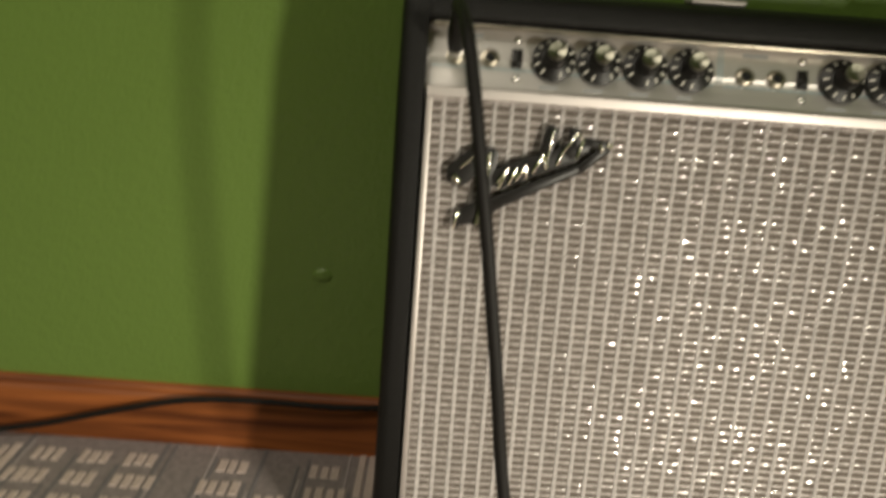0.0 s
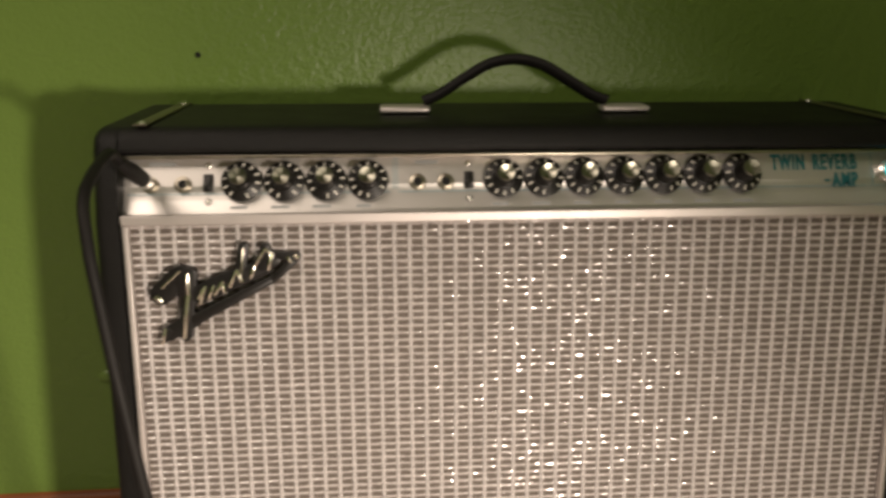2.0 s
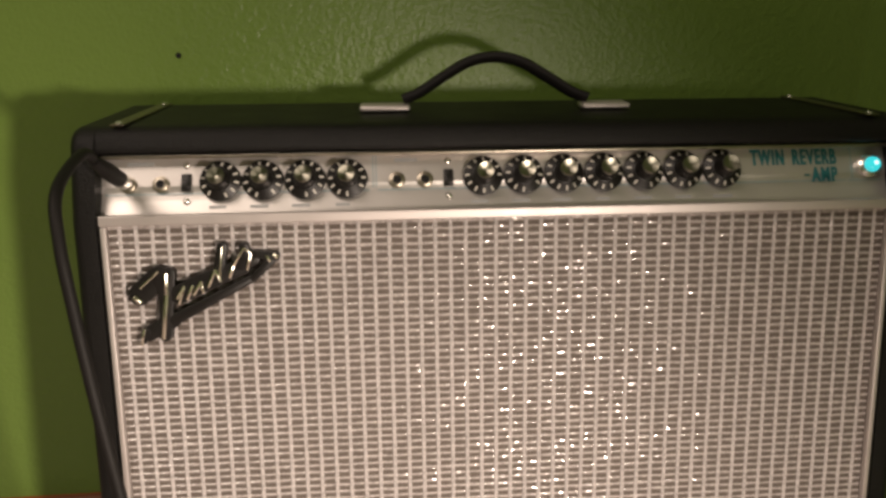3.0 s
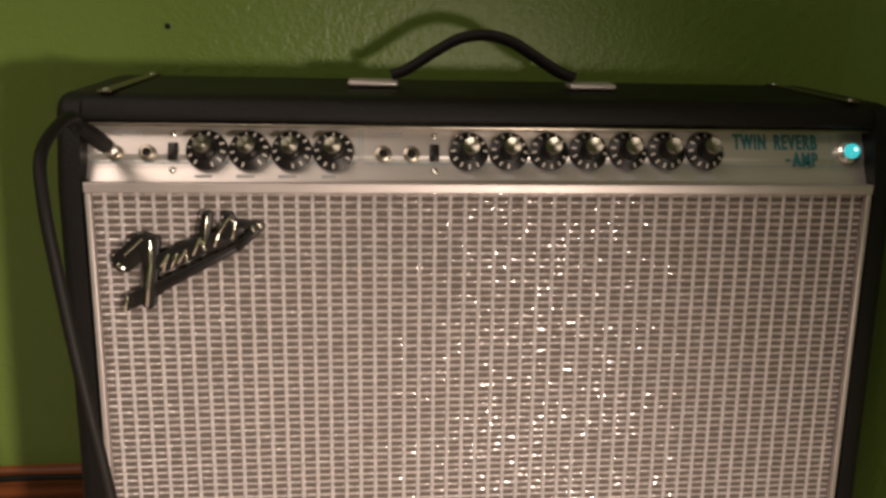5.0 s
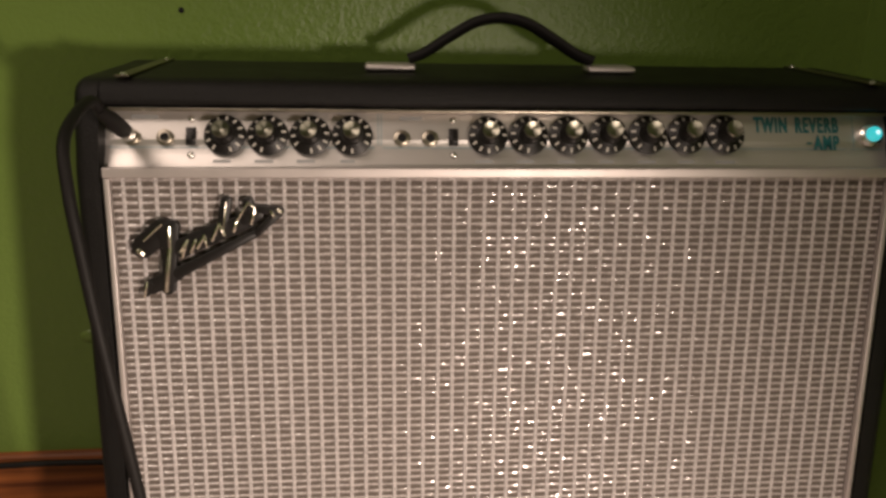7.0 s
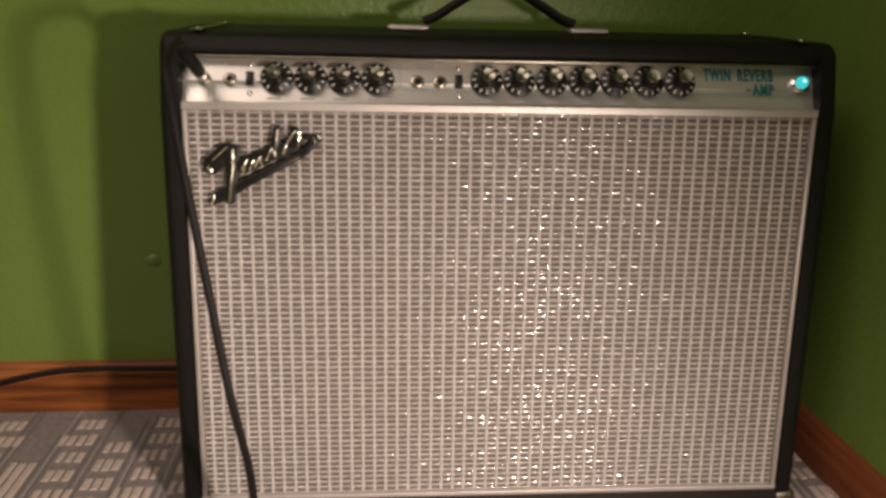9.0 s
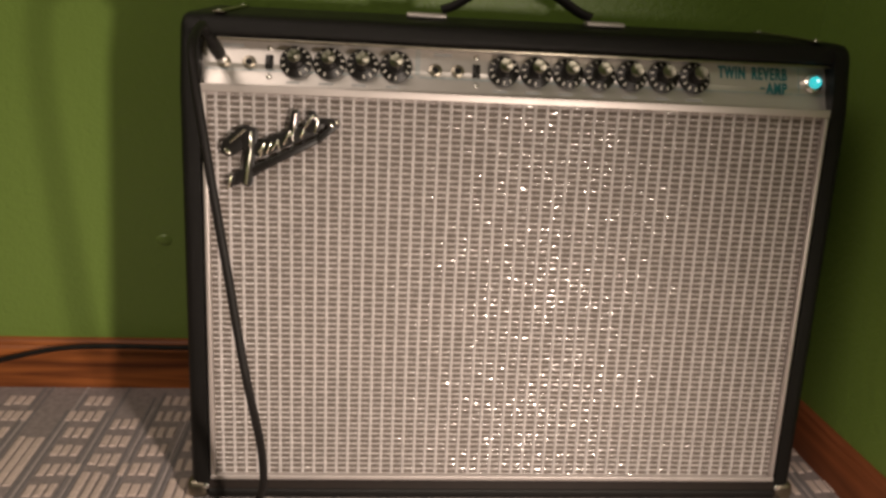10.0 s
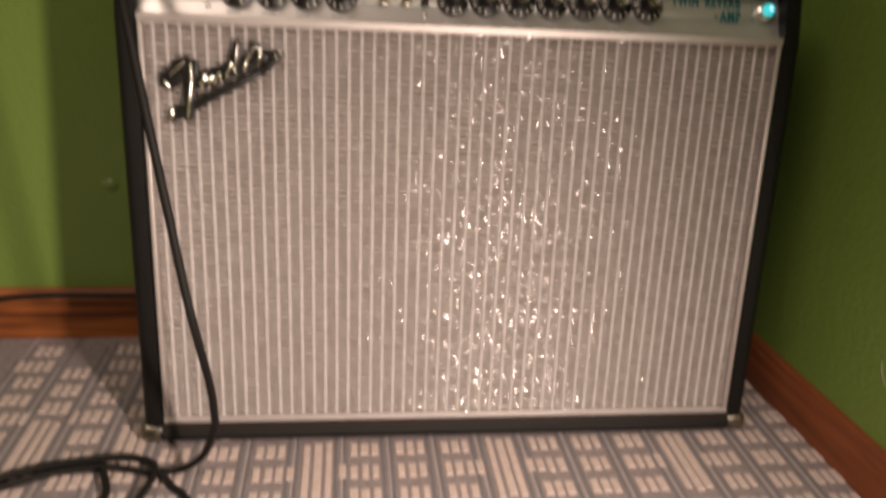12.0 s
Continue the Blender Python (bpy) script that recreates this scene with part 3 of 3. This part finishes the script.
badge = badge_stroke("badge", (-0.2819, 0.3466, -0.2617, 0.3573, 0.0059, 0.0055), -0.0035, 0.0050, BLACK, amp, "black and chrome badge of slanting strokes")
for i, s in enumerate(((-0.2862, 0.3778, -0.2719, 0.3907, 0.0080, 0.0080), (-0.2642, 0.3932, -0.2697, 0.3453, 0.0046, 0.0046), (-0.2702, 0.3915, -0.2663, 0.3752, 0.0076, 0.0051),
                        (-0.2617, 0.3573, -0.2006, 0.3883, 0.0055, 0.0038), (-0.2006, 0.3883, -0.1846, 0.4030, 0.0038, 0.0042), (-0.2570, 0.3772, -0.2366, 0.3864, 0.0093, 0.0089),
                        (-0.2366, 0.3864, -0.2086, 0.3973, 0.0089, 0.0080), (-0.2085, 0.3990, -0.1999, 0.4024, 0.0076, 0.0055), (-0.2228, 0.4133, -0.2265, 0.3941, 0.0046, 0.0051),
                        (-0.2069, 0.4126, -0.2041, 0.4025, 0.0046, 0.0042), (-0.1996, 0.4068, -0.1836, 0.4047, 0.0038, 0.0042), (-0.2857, 0.3408, -0.2830, 0.3484, 0.0025, 0.0034))):
    badge_stroke("backing_stroke", (*s[:4], s[4] * (1.08 if i < 3 else 0.80), s[5] * (1.08 if i < 3 else 0.80)), -0.00362 - 0.00006 * i, 0.0050, BLACK, badge, "")
for s in ((-0.2654, 0.3941, -0.2658, 0.3774, 0.0018, 0.0018), (-0.2658, 0.3774, -0.2707, 0.3431, 0.0019, 0.0019), (-0.2896, 0.3766, -0.2857, 0.3725, 0.0025, 0.0025),
          (-0.2849, 0.3831, -0.2707, 0.3959, 0.0011, 0.0011), (-0.2584, 0.3741, -0.2523, 0.3841, 0.0013, 0.0013), (-0.2523, 0.3841, -0.2570, 0.3701, 0.0013, 0.0013),
          (-0.2505, 0.3735, -0.2460, 0.3844, 0.0014, 0.0014), (-0.2456, 0.3769, -0.2391, 0.3874, 0.0015, 0.0015), (-0.2396, 0.3865, -0.2384, 0.3785, 0.0013, 0.0013),
          (-0.2343, 0.3828, -0.2280, 0.3964, 0.0014, 0.0014), (-0.2281, 0.3959, -0.2248, 0.3866, 0.0014, 0.0014), (-0.2255, 0.3897, -0.2224, 0.4133, 0.0009, 0.0009),
          (-0.2179, 0.3896, -0.2149, 0.3983, 0.0015, 0.0015), (-0.2149, 0.3983, -0.2061, 0.4121, 0.0011, 0.0011), (-0.2061, 0.4121, -0.2013, 0.4081, 0.0011, 0.0011),
          (-0.2013, 0.4081, -0.2044, 0.3954, 0.0013, 0.0013), (-0.1895, 0.4057, -0.1872, 0.4013, 0.0013, 0.0013), (-0.1840, 0.4065, -0.1815, 0.4047, 0.0019, 0.0019),
          (-0.2871, 0.3386, -0.2845, 0.3511, 0.0011, 0.0011)):
    a, b = Vector((s[0], -0.0046, s[1])), Vector((s[2], -0.0046, s[3]))
    part("ridge", tube([a, a.lerp(b, 0.5) + Vector((0, -0.0007, 0)), b], (s[4] + s[5]) * 0.45, 10, 1.0, 5), GLINT, badge, "raised chrome ridge")

# metal corner guards and their screws
for sx in (-1, 1):
    guard = part("corner_guard", box(-0.0120, 0.0120, -0.0018, 0.0240, -0.0012, 0.0205, 0.0075, 4), AGED, amp, "worn nickel corner guard", pose(sx * 0.3268, 0.0, 0.0))
    part("screw", turned([(0.0030, 0), (0.0028, 0.0012), (0.0012, 0.0020)], 14), CHROME, guard, "small bright screw", pose(-sx * 0.0095, -0.0012, 0.0155, 90))
    strap = part("chassis_strap", box(-0.0055, 0.0055, 0.0, 0.140, 0, 0.0014, 0.0006), AGED, amp, "thin metal strap on the top", LEVEL @ pose(sx * 0.2985, 0.078, HIGH))
    for y in (0.006, 0.132):
        part("screw", turned([(0.0030, 0), (0.0027, 0.0010), (0.0012, 0.0016)], 16), CHROME, strap, "small bright screw", pose(0, y, 0.0012))
    for y in (0.026, 0.208):
        part("glide", turned([(0.004, -0.0042), (0.009, -0.0036), (0.011, -0.0010), (0.011, 0.0016)], 18), AGED, amp, "domed metal glide", LEVEL @ pose(sx * 0.300, y, 0.0))

# carrying handle
handle = part("handle", tube([(-0.084, 0.148, 0.5080), (-0.070, 0.148, 0.5135), (-0.048, 0.148, 0.5275), (-0.026, 0.148, 0.5395), (-0.004, 0.148, 0.5430), (0.018, 0.148, 0.5385),
              (0.040, 0.148, 0.5265), (0.063, 0.148, 0.5130), (0.077, 0.148, 0.5080)], 0.0036, 12, 1.7), RUBBER, amp, "bowed black strap handle", LEVEL @ pose(0.0029, 0, 0))
for x0, x1 in ((-0.121, -0.078), (0.071, 0.113)):
    part("end_cap", box(x0, x1, 0.136, 0.160, HIGH + 0.0003, HIGH + 0.0060, 0.0026, 3), ALU, handle, "chrome handle end cap")

# ---- the instrument cable plugged into the first socket ----
plug_pose = AMP @ on_panel(-0.2946, 0.4590, 0.003)
cable = thing("instrument_cable", Matrix.Identity(4), "black instrument cable plugged into the amplifier and coiled on the carpet", "cable")
plug = part("plug", turned([(0.0030, 0.0), (0.0030, 0.008), (0.0058, 0.008), (0.0058, 0.017), (0.0050, 0.018)], 20), CHROME, cable, "chrome plug collar", plug_pose)
part("barrel", turned([(0.0056, 0.017), (0.0062, 0.019), (0.0062, 0.044), (0.0052, 0.052), (0.0042, 0.066), (0.0036, 0.068)], 20), RUBBER, plug, "black plug barrel")
out = plug_pose @ Vector((0, 0, 0.060))
on = plug_pose @ Vector((0, 0, 0.085))
LINE_PTS = [out, on, (-0.2935, -0.0620, 0.4850), (-0.2880, -0.0830, 0.4580), (-0.2815, -0.0940, 0.4200), (-0.2748, -0.1030, 0.3800), (-0.2685, -0.1095, 0.3400), (-0.2625, -0.1145, 0.3000),
            (-0.2570, -0.1190, 0.2600), (-0.2505, -0.1240, 0.2200), (-0.2460, -0.1180, 0.1800), (-0.2440, -0.1090, 0.1500), (-0.2445, -0.0960, 0.1160), (-0.2480, -0.0830, 0.0800), (-0.2630, -0.0650, 0.0390),
            (-0.2880, -0.0500, 0.0100), (-0.3190, -0.0490, 0.0050), (-0.3450, -0.0420, 0.0050), (-0.3800, -0.0380, 0.0050), (-0.4200, -0.0460, 0.0050), (-0.4700, -0.0720, 0.0050), (-0.5400, -0.1300, 0.0050),
            (-0.5600, -0.2100, 0.0050), (-0.5000, -0.2650, 0.0050), (-0.4200, -0.2500, 0.0050), (-0.3620, -0.1800, 0.0055), (-0.3300, -0.1100, 0.0060), (-0.3140, -0.0560, 0.0125), (-0.3370, -0.0340, 0.0120),
            (-0.3900, -0.0270, 0.0055), (-0.4500, -0.0420, 0.0050), (-0.5250, -0.0980, 0.0110), (-0.5900, -0.1700, 0.0050)]
part("lead", tube(LINE_PTS, 0.0037, 10, 1.0, 8), RUBBER, cable, "black rubber lead")
part("loop", tube([(-0.3110, -0.0530, 0.0112), (-0.2960, -0.0700, 0.0050), (-0.2790, -0.0880, 0.0050), (-0.2560, -0.1380, 0.0050), (-0.2620, -0.1980, 0.0050), (-0.3040, -0.2430, 0.0050), (-0.3730, -0.2330, 0.0110),
                   (-0.3920, -0.1580, 0.0050), (-0.3560, -0.0900, 0.0050), (-0.3640, -0.0500, 0.0110)], 0.0037, 10, 1.0, 8), RUBBER, cable, "black rubber lead")

# ---- the mains lead running along the baseboard ----
cord = thing("mains_lead", Matrix.Identity(4), "black mains lead running from behind the amplifier along the baseboard", "cable")
part("lead", tube([(-0.29, 0.2320, 0.066), (-0.34, 0.2315, 0.067), (-0.40, 0.226, 0.067), (-0.48, 0.226, 0.068), (-0.545, 0.226, 0.065), (-0.600, 0.226, 0.054), (-0.664, 0.226, 0.036), (-0.728, 0.226, 0.018),
                   (-0.80, 0.222, 0.007), (-0.90, 0.205, 0.0055), (-1.05, 0.18, 0.0055)], 0.0036, 10), RUBBER, cord, "black rubber lead")
